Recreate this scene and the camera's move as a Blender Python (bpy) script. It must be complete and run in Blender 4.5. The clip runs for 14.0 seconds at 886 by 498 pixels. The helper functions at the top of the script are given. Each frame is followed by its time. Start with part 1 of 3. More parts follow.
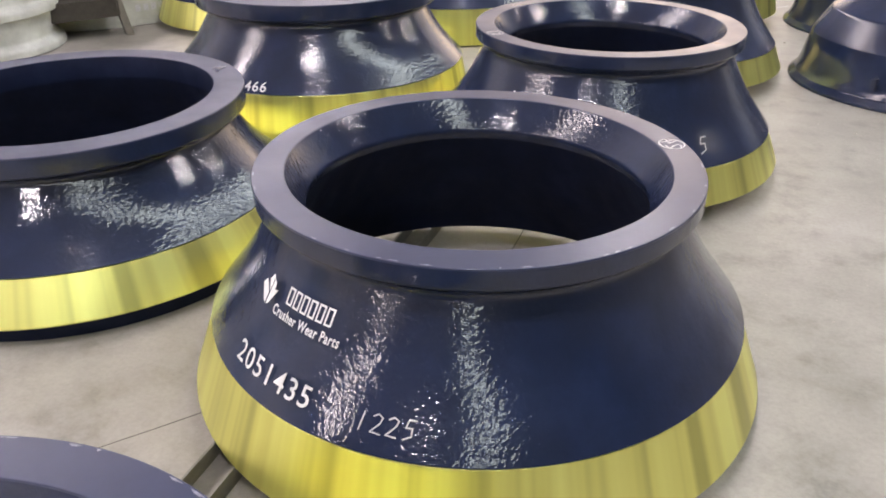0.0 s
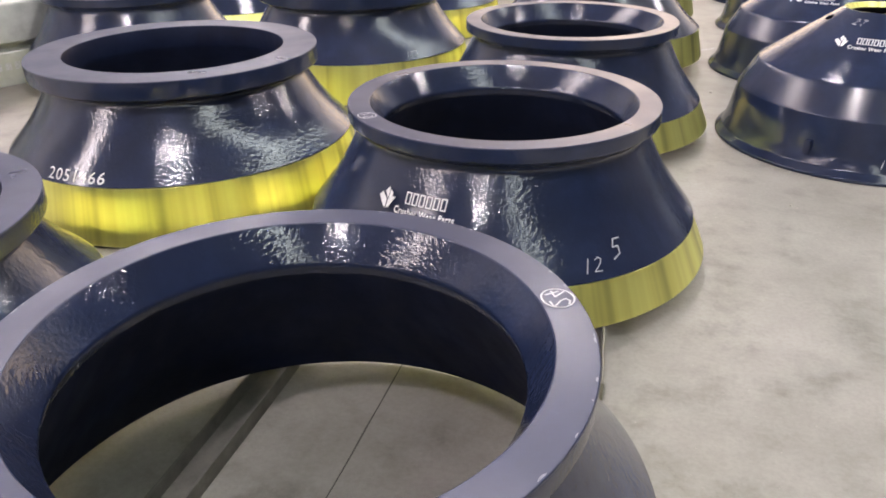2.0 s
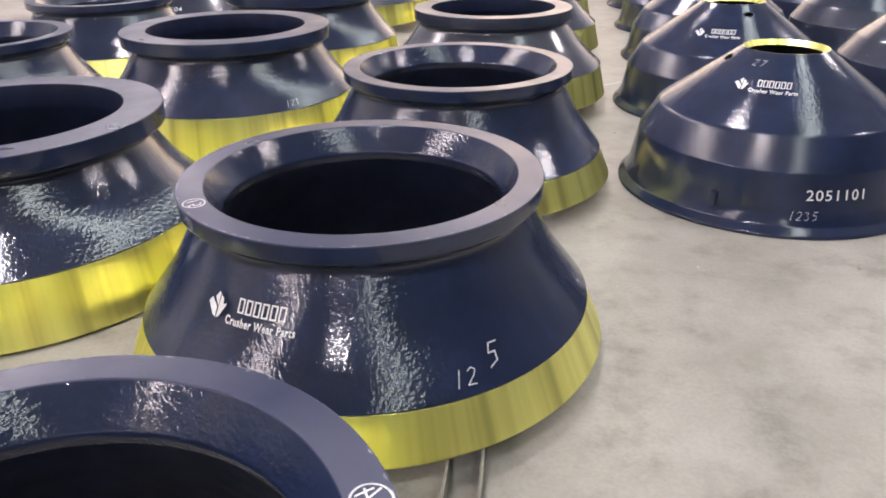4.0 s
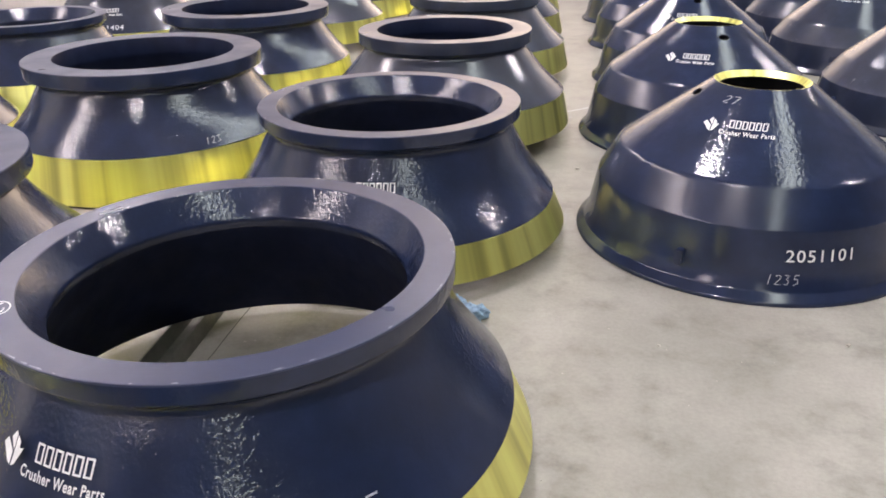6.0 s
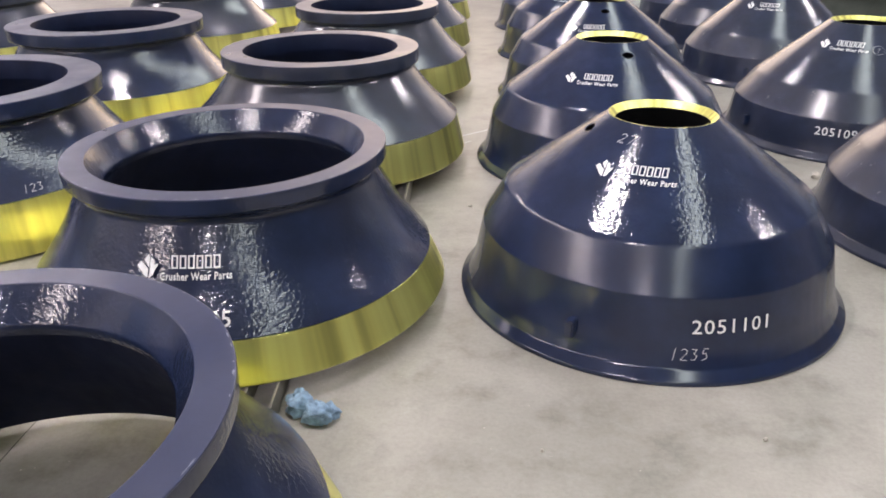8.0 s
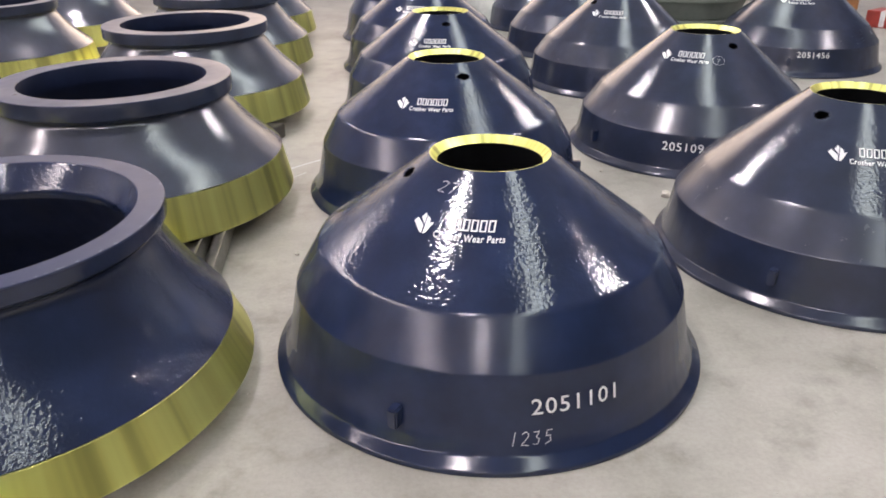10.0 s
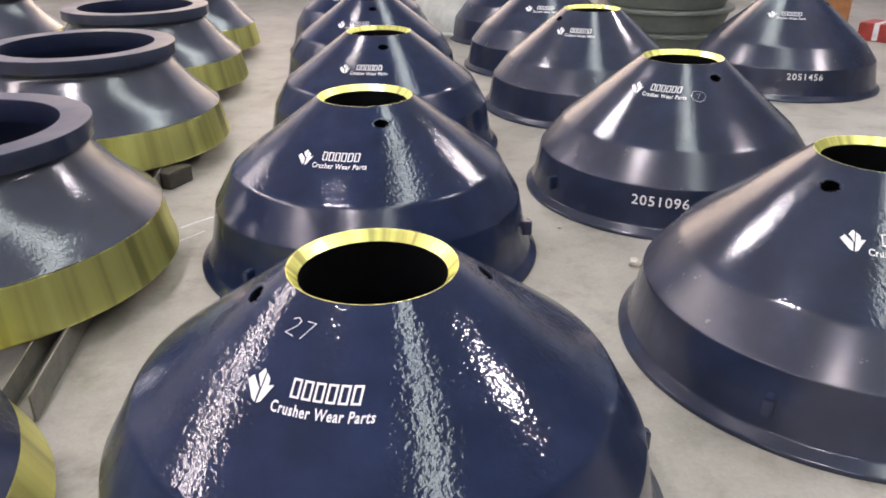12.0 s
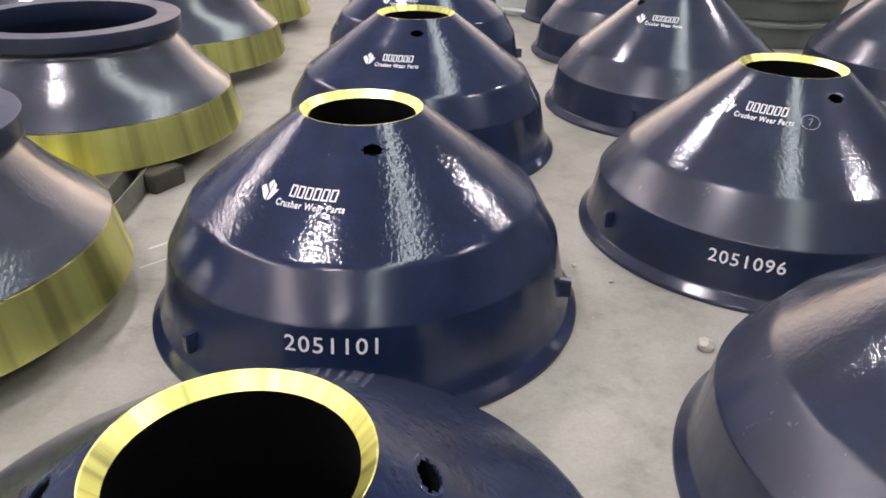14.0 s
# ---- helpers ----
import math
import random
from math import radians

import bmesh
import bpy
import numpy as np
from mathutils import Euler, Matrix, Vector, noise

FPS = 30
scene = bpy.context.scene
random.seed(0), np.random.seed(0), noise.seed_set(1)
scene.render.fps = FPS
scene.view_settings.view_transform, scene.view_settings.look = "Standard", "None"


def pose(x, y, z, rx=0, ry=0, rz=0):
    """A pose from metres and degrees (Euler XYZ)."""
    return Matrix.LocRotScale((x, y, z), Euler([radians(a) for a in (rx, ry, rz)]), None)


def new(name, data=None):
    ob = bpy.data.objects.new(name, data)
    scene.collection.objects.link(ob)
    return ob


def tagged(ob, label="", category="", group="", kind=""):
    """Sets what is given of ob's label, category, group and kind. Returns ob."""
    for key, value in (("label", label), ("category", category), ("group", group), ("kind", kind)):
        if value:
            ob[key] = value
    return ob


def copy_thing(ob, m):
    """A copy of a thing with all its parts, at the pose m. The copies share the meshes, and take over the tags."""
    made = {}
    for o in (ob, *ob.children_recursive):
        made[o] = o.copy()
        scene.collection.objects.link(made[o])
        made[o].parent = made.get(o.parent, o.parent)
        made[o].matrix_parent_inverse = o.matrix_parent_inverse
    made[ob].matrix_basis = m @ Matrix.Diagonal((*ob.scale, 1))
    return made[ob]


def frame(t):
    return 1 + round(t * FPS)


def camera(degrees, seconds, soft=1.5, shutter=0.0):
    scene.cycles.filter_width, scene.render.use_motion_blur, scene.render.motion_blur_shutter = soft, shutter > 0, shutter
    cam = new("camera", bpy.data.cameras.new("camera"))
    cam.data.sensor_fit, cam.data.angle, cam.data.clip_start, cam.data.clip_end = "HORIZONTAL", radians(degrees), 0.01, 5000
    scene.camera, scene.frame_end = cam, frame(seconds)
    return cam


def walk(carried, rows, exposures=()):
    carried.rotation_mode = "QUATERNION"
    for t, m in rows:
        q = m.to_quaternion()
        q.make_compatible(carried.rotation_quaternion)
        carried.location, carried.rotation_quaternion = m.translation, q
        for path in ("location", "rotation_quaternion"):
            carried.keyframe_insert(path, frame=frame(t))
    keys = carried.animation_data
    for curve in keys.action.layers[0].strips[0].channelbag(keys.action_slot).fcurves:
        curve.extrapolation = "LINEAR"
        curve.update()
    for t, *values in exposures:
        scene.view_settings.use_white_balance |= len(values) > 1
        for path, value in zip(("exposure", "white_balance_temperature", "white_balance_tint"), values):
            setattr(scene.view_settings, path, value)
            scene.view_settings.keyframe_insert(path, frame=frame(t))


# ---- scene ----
cam = camera(60.23, 14.0, soft=1.8)
# seconds, place, turn about x, y, z
ROWS = [
    (0.0, 0.062, 0.217, 1.500, 60.98, 0.24, -0.26),
    (0.5, 0.161, 0.423, 1.507, 61.26, 0.19, -0.38),
    (1.0, 0.272, 0.572, 1.525, 61.76, 0.30, -1.18),
    (1.5, 0.377, 0.734, 1.533, 62.39, 0.28, -2.62),
    (2.0, 0.381, 0.908, 1.544, 62.81, 0.48, -4.61),
    (2.5, 0.379, 1.046, 1.555, 63.18, 0.67, -6.68),
    (3.0, 0.459, 1.158, 1.552, 63.63, 0.78, -8.31),
    (3.5, 0.585, 1.275, 1.570, 64.02, 0.76, -9.52),
    (6.0, 1.091, 1.917, 1.589, 64.79, 0.74, -10.94),
    (6.5, 1.170, 2.099, 1.592, 64.64, 0.83, -11.49),
    (7.0, 1.233, 2.235, 1.586, 64.66, 0.70, -12.60),
    (7.5, 1.370, 2.354, 1.592, 64.71, 0.78, -14.17),
    (8.0, 1.549, 2.465, 1.595, 64.70, 0.45, -15.82),
    (8.5, 1.677, 2.576, 1.596, 64.86, 0.50, -19.06),
    (9.0, 1.761, 2.681, 1.599, 65.04, 0.92, -22.82),
    (11.3, 2.388, 3.230, 1.616, 64.60, 0.04, -25.98),
    (11.5, 2.468, 3.321, 1.597, 64.75, 0.03, -26.06),
    (12.0, 2.624, 3.524, 1.609, 64.85, 0.12, -26.34),
    (12.5, 2.726, 3.747, 1.602, 64.50, -0.08, -25.95),
    (13.0, 2.850, 3.929, 1.595, 63.99, -0.24, -24.70),
    (13.5, 3.055, 4.072, 1.578, 63.25, -0.45, -22.56),
    (14.0, 3.223, 4.228, 1.566, 62.41, -0.71, -19.56),
]
walk(cam, [(t, pose(x, y, z, a, b, c)) for t, x, y, z, a, b, c in ROWS], exposures=[(0.0, -0.10, 6300, 24), (14.0, -0.10, 6300, 24)])

# ---- world and light ----
AISLE = -20.5  # the hall and its rows run this far round from north
HALL = pose(0, 0, 0, 0, 0, AISLE)
CEILING = 7.2

world = bpy.data.worlds.new("world")
scene.world = world
world.use_nodes = True
sky = world.node_tree.nodes.new("ShaderNodeTexSky")
sky.sky_type = "NISHITA"
sky.sun_disc = False
sky.sun_elevation, sky.sun_rotation = radians(24), radians(20)
sky.dust_density = 3.0
world.node_tree.links.new(sky.outputs["Color"], world.node_tree.nodes["Background"].inputs["Color"])
world.node_tree.nodes["Background"].inputs["Strength"].default_value = 0.085

LAMP_POWER = 230.0
SKYLIGHT_POWER = 9.0


# ---- materials ----
def material(name):
    m = bpy.data.materials.new(name)
    m.use_nodes = True
    return m, m.node_tree.nodes, m.node_tree.links, m.node_tree.nodes["Principled BSDF"]


def node(nodes, kind, **values):
    n = nodes.new(kind)
    for key, value in values.items():
        n.inputs[key].default_value = value
    return n


def coords(nodes, links, scale=(1, 1, 1)):
    """Object coordinates, shifted at random from object to object."""
    tex = nodes.new("ShaderNodeTexCoord")
    info = nodes.new("ShaderNodeObjectInfo")
    mul = nodes.new("ShaderNodeMath")
    mul.operation = "MULTIPLY"
    mul.inputs[1].default_value = 57.0
    links.new(info.outputs["Random"], mul.inputs[0])
    add = nodes.new("ShaderNodeVectorMath")
    links.new(tex.outputs["Object"], add.inputs[0])
    links.new(mul.outputs[0], add.inputs[1])
    mp = nodes.new("ShaderNodeMapping")
    mp.inputs["Scale"].default_value = scale
    links.new(add.outputs[0], mp.inputs["Vector"])
    return mp.outputs["Vector"], tex.outputs["Object"]


def noise_of(nodes, links, vec, scale, detail=4.0, rough=0.55):
    n = node(nodes, "ShaderNodeTexNoise", Scale=scale, Detail=detail, Roughness=rough)
    links.new(vec, n.inputs["Vector"])
    return n.outputs["Fac"]


def ramp(nodes, links, fac, stops):
    r = nodes.new("ShaderNodeValToRGB")
    els = r.color_ramp.elements
    while len(els) < len(stops):
        els.new(0.5)
    for e, (p, c) in zip(els, stops):
        e.position = p
        e.color = (*c, 1) if len(c) == 3 else c
    links.new(fac, r.inputs["Fac"])
    return r.outputs["Color"]


def span(nodes, links, fac, a, b, lo, hi):
    m = nodes.new("ShaderNodeMapRange")
    for i, v in zip((1, 2, 3, 4), (a, b, lo, hi)):
        m.inputs[i].default_value = v
    links.new(fac, m.inputs[0])
    return m.outputs[0]


def bump(nodes, links, height, strength, distance, normal=None):
    b = node(nodes, "ShaderNodeBump", Strength=strength, Distance=distance)
    links.new(height, b.inputs["Height"])
    if normal is not None:
        links.new(normal, b.inputs["Normal"])
    return b.outputs["Normal"]


def maths(nodes, links, op, a, b):
    m = nodes.new("ShaderNodeMath")
    m.operation = op
    for i, v in enumerate((a, b)):
        if isinstance(v, (int, float)):
            m.inputs[i].default_value = v
        else:
            links.new(v, m.inputs[i])
    return m.outputs[0]


def paint(name, base, gloss, relief, lumps, satin=None, haze=0.5, gleam=0.16, coat=1.0):
    """Lacquer over a casting: a hazy ground under a clear coat. gloss is the coat's roughness; between the heights in satin it lies dull on a turned face, and below them smooth."""
    m, N, L, p = material(name)
    vec, own = coords(N, L)
    big = noise_of(N, L, vec, 6.0, 4.0)
    mid = noise_of(N, L, vec, 64.0, 2.0, 0.5)
    fine = noise_of(N, L, vec, 170.0, 2.0, 0.6)
    patch = span(N, L, noise_of(N, L, vec, 3.5, 2.0), 0.35, 0.65, 0.55, 1.15)
    streak_vec, _ = coords(N, L, (14, 14, 1.6))
    streak = noise_of(N, L, streak_vec, 1.0, 4.0)
    dark = tuple(0.75 * c for c in base)
    light = tuple(min(1, 1.35 * c + 0.002) for c in base)
    L.new(ramp(N, L, big, [(0.3, dark), (0.5, base), (0.72, light)]), p.inputs["Base Color"])
    L.new(maths(N, L, "ADD", span(N, L, streak, 0.3, 0.7, -0.06, 0.08), haze), p.inputs["Roughness"])
    rough = maths(N, L, "ADD", maths(N, L, "ADD", span(N, L, mid, 0.3, 0.7, -0.01, 0.015), span(N, L, streak, 0.35, 0.75, -0.01, 0.05)), gloss)
    cast = None
    if satin is not None:
        sep = N.new("ShaderNodeSeparateXYZ")
        L.new(own, sep.inputs[0])
        edge = maths(N, L, "ADD", sep.outputs["Z"], span(N, L, noise_of(N, L, vec, 24.0, 3.0), 0.3, 0.7, -0.004, 0.004))
        cast = span(N, L, edge, satin[1] - 0.002, satin[1] + 0.002, 0.0, 1.0)
        above = span(N, L, sep.outputs["Z"], satin[0] - 0.001, satin[0] + 0.001, 0.0, 1.0)
        dull = maths(N, L, "MULTIPLY", maths(N, L, "SUBTRACT", 1.0, cast), above)
        rough = maths(N, L, "ADD", rough, maths(N, L, "ADD", maths(N, L, "MULTIPLY", dull, 0.06), maths(N, L, "MULTIPLY", maths(N, L, "SUBTRACT", 1.0, cast), 0.09)))
        cast = maths(N, L, "ADD", maths(N, L, "MULTIPLY", cast, 0.9), 0.1)
    n1 = bump(N, L, big, lumps, 0.02)
    n2 = N.new("ShaderNodeBump")
    n2.inputs["Distance"].default_value = 0.004
    strength = maths(N, L, "MULTIPLY", patch, relief)
    if cast is not None:
        strength = maths(N, L, "MULTIPLY", cast, strength)
    L.new(strength, n2.inputs["Strength"])
    L.new(maths(N, L, "ADD", mid, maths(N, L, "MULTIPLY", fine, 0.12)), n2.inputs["Height"])
    L.new(n1, n2.inputs["Normal"])
    L.new(n1, p.inputs["Normal"])
    L.new(n2.outputs["Normal"], p.inputs["Coat Normal"])
    L.new(rough, p.inputs["Coat Roughness"])
    p.inputs["Coat Weight"].default_value = coat
    p.inputs["Coat IOR"].default_value = 1.62
    p.inputs["Specular IOR Level"].default_value = gleam
    return m


def satin_paint(name, base, rough):
    """A flat brushed coat with faint pale scuffs."""
    m, N, L, p = material(name)
    vec, _ = coords(N, L)
    soft = noise_of(N, L, vec, 4.0, 3.0)
    scuff = noise_of(N, L, vec, 14.0, 5.0, 0.7)
    L.new(ramp(N, L, scuff, [(0.35, base), (0.66, tuple(1.2 * c for c in base)), (0.85, tuple(1.6 * c + 0.004 for c in base))]), p.inputs["Base Color"])
    L.new(span(N, L, soft, 0.3, 0.7, rough - 0.06, rough + 0.08), p.inputs["Roughness"])
    L.new(bump(N, L, scuff, 0.05, 0.004), p.inputs["Normal"])
    p.inputs["Specular IOR Level"].default_value = 0.55
    return m


NAVY = (0.0068, 0.0148, 0.046)
GLOSS = paint("navy_gloss_paint", NAVY, 0.06, 0.42, 0.06, gleam=0.18, coat=0.95)
MANTLE_PAINTS = {
    "stepped": paint("navy_mantle_paint", NAVY, 0.045, 0.4, 0.02, satin=(0.304, 0.462), gleam=0.12, coat=0.8),
    "plain": paint("navy_broad_mantle_paint", (0.0095, 0.0165, 0.041), 0.08, 0.34, 0.02, satin=(0.257, 0.414), gleam=0.22, coat=0.8),
}
DUSTY = paint("navy_dusty_paint", (0.0115, 0.0180, 0.0400), 0.12, 0.26, 0.06, gleam=0.4, haze=0.45, coat=0.95)
FLANGE = satin_paint("navy_satin_paint", (0.0165, 0.0240, 0.060), 0.33)
# mantle bores and hole sockets: their deep shade is put into this near-black colour
DARK = paint("shade_black_dull_paint", (0.0012, 0.0014, 0.002), 0.5, 0.2, 0.1, haze=0.8, gleam=0.05, coat=0.03)
# navy darkened to paint in the shade of the liner bores; the low foot shares it
INSIDE = paint("navy_dull_shaded_paint", (0.004, 0.008, 0.026), 0.4, 0.2, 0.1, haze=0.7, gleam=0.1, coat=0.1)


def machined(name, base, rough):
    """Turned steel under a yellow rust-proofing varnish."""
    m, N, L, p = material(name)
    vec, own = coords(N, L)
    grad = N.new("ShaderNodeTexGradient")
    grad.gradient_type = "RADIAL"
    L.new(own, grad.inputs["Vector"])
    wave = node(N, "ShaderNodeTexNoise", Scale=38.0, Detail=3.0)
    wave.noise_dimensions = "1D"
    L.new(grad.outputs["Fac"], wave.inputs["W"])
    sep = N.new("ShaderNodeSeparateXYZ")
    L.new(own, sep.inputs[0])
    rings = node(N, "ShaderNodeTexNoise", Scale=900.0, Detail=2.0)
    rings.noise_dimensions = "1D"
    L.new(sep.outputs["Z"], rings.inputs["W"])
    blot = noise_of(N, L, vec, 7.0, 4.0)
    col = ramp(N, L, wave.outputs["Fac"], [(0.3, tuple(0.66 * c for c in base)), (0.48, base), (0.68, tuple(min(1, 1.25 * c) for c in base))])
    L.new(col, p.inputs["Base Color"])
    p.inputs["Metallic"].default_value = 0.88
    L.new(maths(N, L, "ADD", span(N, L, blot, 0.3, 0.7, -0.02, 0.03), rough), p.inputs["Roughness"])
    p.inputs["Anisotropic"].default_value = 0.7
    tan = N.new("ShaderNodeTangent")
    tan.direction_type, tan.axis = "RADIAL", "Z"
    L.new(tan.outputs[0], p.inputs["Tangent"])
    n1 = bump(N, L, wave.outputs["Fac"], 0.03, 0.02)
    L.new(bump(N, L, rings.outputs["Fac"], 0.05, 0.001, n1), p.inputs["Normal"])
    return m


BRASSY = machined("varnished_turned_steel", (0.88, 0.85, 0.26), 0.33)


def concrete():
    m, N, L, p = material("trowelled_concrete")
    tex = N.new("ShaderNodeTexCoord")
    vec = tex.outputs["Object"]
    big = noise_of(N, L, vec, 0.8, 6.0, 0.65)
    mid = noise_of(N, L, vec, 4.0, 6.0, 0.65)
    fine = noise_of(N, L, vec, 60.0, 4.0, 0.7)
    a = ramp(N, L, big, [(0.34, (0.270, 0.254, 0.222)), (0.5, (0.345, 0.326, 0.290)), (0.64, (0.405, 0.385, 0.347))])
    b = ramp(N, L, mid, [(0.30, (0.50, 0.50, 0.48)), (0.44, (0.82, 0.82, 0.80)), (0.52, (0.93, 0.93, 0.92)), (0.68, (1.0, 1.0, 1.0))])
    c = ramp(N, L, fine, [(0.3, (0.86, 0.86, 0.85)), (0.6, (1, 1, 1))])
    for tone in (b, c):
        mix = N.new("ShaderNodeMix")
        mix.data_type, mix.blend_type = "RGBA", "MULTIPLY"
        mix.inputs["Factor"].default_value = 0.9
        L.new(a, mix.inputs["A"])
        L.new(tone, mix.inputs["B"])
        a = mix.outputs["Result"]
    L.new(a, p.inputs["Base Color"])
    L.new(span(N, L, mid, 0.3, 0.7, 0.42, 0.68), p.inputs["Roughness"])
    n1 = bump(N, L, mid, 0.08, 0.02)
    L.new(bump(N, L, fine, 0.12, 0.003, n1), p.inputs["Normal"])
    return m


def plain(name, base, rough, metal=0.0, scale=12.0, vary=0.25, relief=0.15):
    m, N, L, p = material(name)
    vec, _ = coords(N, L)
    n1 = noise_of(N, L, vec, scale, 5.0, 0.6)
    n2 = noise_of(N, L, vec, scale * 7, 3.0, 0.6)
    L.new(ramp(N, L, n1, [(0.28, tuple(c * (1 - vary) for c in base)), (0.5, base), (0.74, tuple(min(1, c * (1 + vary)) for c in base))]), p.inputs["Base Color"])
    L.new(span(N, L, n2, 0.3, 0.7, rough - 0.08, rough + 0.08), p.inputs["Roughness"])
    p.inputs["Metallic"].default_value = metal
    L.new(bump(N, L, n2, relief, 0.003), p.inputs["Normal"])
    return m


def glow(name, colour, power):
    m, N, L, p = material(name)
    p.inputs["Base Color"].default_value = (0.8, 0.8, 0.8, 1)
    p.inputs["Emission Color"].default_value = (*colour, 1)
    p.inputs["Emission Strength"].default_value = power
    return m


FLOOR = concrete()
STENCIL = plain("white_stencil_paint", (0.72, 0.73, 0.74), 0.55, vary=0.12, scale=60)
WORN = plain("chipped_pale_paint", (0.22, 0.23, 0.28), 0.6, vary=0.4, scale=80)
CHALK = plain("white_chalk", (0.56, 0.57, 0.60), 0.9, vary=0.3, scale=90)
STEEL = plain("rusty_grey_steel", (0.20, 0.19, 0.165), 0.55, 0.3)
TIMBER = plain("dark_stained_timber", (0.045, 0.04, 0.032), 0.75)
GLOVE = plain("blue_knit_cotton", (0.22, 0.33, 0.46), 0.95, scale=40, vary=0.5, relief=0.8)
GREY_PAINT = plain("pale_grey_primer", (0.50, 0.52, 0.48), 0.55, scale=5)
GREEN_GREY = plain("green_grey_primer", (0.13, 0.15, 0.13), 0.5, scale=4)
STONE = plain("pale_grit", (0.46, 0.43, 0.37), 0.9, scale=30)
WALL = plain("off_white_cladding", (0.62, 0.62, 0.60), 0.6, scale=0.7, vary=0.12)
ROOF = plain("grey_roof_sheet", (0.15, 0.15, 0.155), 0.5, scale=0.6, vary=0.15)
HOUSING = plain("white_lamp_housing", (0.7, 0.7, 0.7), 0.4)
LAMP = glow("lamp_diffuser", (1.0, 0.97, 0.93), LAMP_POWER)
CLEAR_LIGHT = glow("pale_roof_light", (1.0, 0.93, 0.86), 3.4 * SKYLIGHT_POWER)
SKYLIGHT = glow("green_roof_light", (0.86, 1.0, 0.88), SKYLIGHT_POWER)
RED = plain("red_plastic", (0.30, 0.035, 0.025), 0.5)
ORANGE = plain("orange_cardboard", (0.40, 0.18, 0.07), 0.8)


# ---- building blocks ----
def mesh_of(name, bm, mats, smooth=40):
    me = bpy.data.meshes.new(name)
    bmesh.ops.recalc_face_normals(bm, faces=bm.faces)
    bm.to_mesh(me)
    bm.free()
    for m in (mats if isinstance(mats, (list, tuple)) else [mats]):
        me.materials.append(m)
    if smooth:
        me.shade_smooth()
        me.set_sharp_from_angle(angle=radians(smooth))
    return me


def part(name, bm, mats, parent, label="", smooth=40):
    ob = new(name, bm if isinstance(bm, bpy.types.Mesh) else mesh_of(name, bm, mats, smooth))
    ob.parent = parent
    if label:
        ob["label"] = label
    return ob


def thing(name, label, category, m=None, group="", kind=""):
    ob = new(name)
    if m is not None:
        ob.matrix_basis = m
    return tagged(ob, label, category, group, kind)


def rounded(points):
    """A profile of (r, z, bevel) corners turned into points, each corner rounded, with a point just beside the round."""
    out = []
    n = len(points)
    for i, (r, z, b) in enumerate(points):
        v = Vector((r, z))
        if b <= 0 or i in (0, n - 1):
            out.append((r, z))
            continue
        a, c = Vector(points[i - 1][:2]), Vector(points[i + 1][:2])
        da, dc = (a - v), (c - v)
        la, lc = da.length, dc.length
        da, dc = da / la, dc / lc
        b = min(b, 0.45 * la, 0.45 * lc)
        p0, p1 = v + da * b, v + dc * b
        out.append(tuple(v + da * min(b * 1.35, 0.49 * la)))
        for k in range(6):
            s = k / 5
            out.append(tuple((1 - s) ** 2 * p0 + 2 * s * (1 - s) * v + s * s * p1))
        out.append(tuple(v + dc * min(b * 1.35, 0.49 * lc)))
    return out


def lathe(bands, seg=144):
    """Turned body. bands: (corner list, material number). The bands follow each other along one profile."""
    bm = bmesh.new()
    last = None
    for corners, mat in bands:
        for r, z in rounded(corners):
            if last is not None and abs(last[1][0] - r) + abs(last[1][1] - z) < 1e-6:
                continue
            ring = [bm.verts.new((r * math.cos(2 * math.pi * k / seg), r * math.sin(2 * math.pi * k / seg), z)) for k in range(seg)]
            if last is not None:
                for k in range(seg):
                    f = bm.faces.new((last[0][k], last[0][(k + 1) % seg], ring[(k + 1) % seg], ring[k]))
                    f.material_index = mat
            last = (ring, (r, z))
    return bm


def box(bm, x0, y0, z0, x1, y1, z1, bevel=0.0, mat=0):
    vs = [bm.verts.new(c) for c in ((x0, y0, z0), (x1, y0, z0), (x1, y1, z0), (x0, y1, z0), (x0, y0, z1), (x1, y0, z1), (x1, y1, z1), (x0, y1, z1))]
    fs = [bm.faces.new([vs[i] for i in q]) for q in ((0, 3, 2, 1), (4, 5, 6, 7), (0, 1, 5, 4), (1, 2, 6, 5), (2, 3, 7, 6), (3, 0, 4, 7))]
    for f in fs:
        f.material_index = mat
    if bevel:
        bmesh.ops.bevel(bm, geom=list({e for f in fs for e in f.edges}), offset=bevel, segments=2, affect="EDGES")
    return bm


def box_bm(*a, **k):
    return box(bmesh.new(), *a, **k)


def on_turned(p0, p1, angle, lift=0.0012):
    """Maps flat (x, y) metres onto the turned face between profile points p0 (low) and p1 (high); x runs round it, y up it. y = 0 is p0."""
    (r0, z0), (r1, z1) = p0, p1
    d = math.hypot(r1 - r0, z1 - z0)
    ur, uz = (r1 - r0) / d, (z1 - z0) / d
    def to(x, y):
        r, z = r0 + ur * y + uz * lift, z0 + uz * y - ur * lift
        a = radians(angle) + x / max(r, 0.05)
        return (r * math.cos(a), r * math.sin(a), z)
    return to


def on_flat(radius, z, angle, lift=0.0012):
    """The same for a level ring: y points out from the axis."""
    def to(x, y):
        r = radius + y
        a = radians(angle) + x / r
        return (r * math.cos(a), r * math.sin(a), z + lift)
    return to


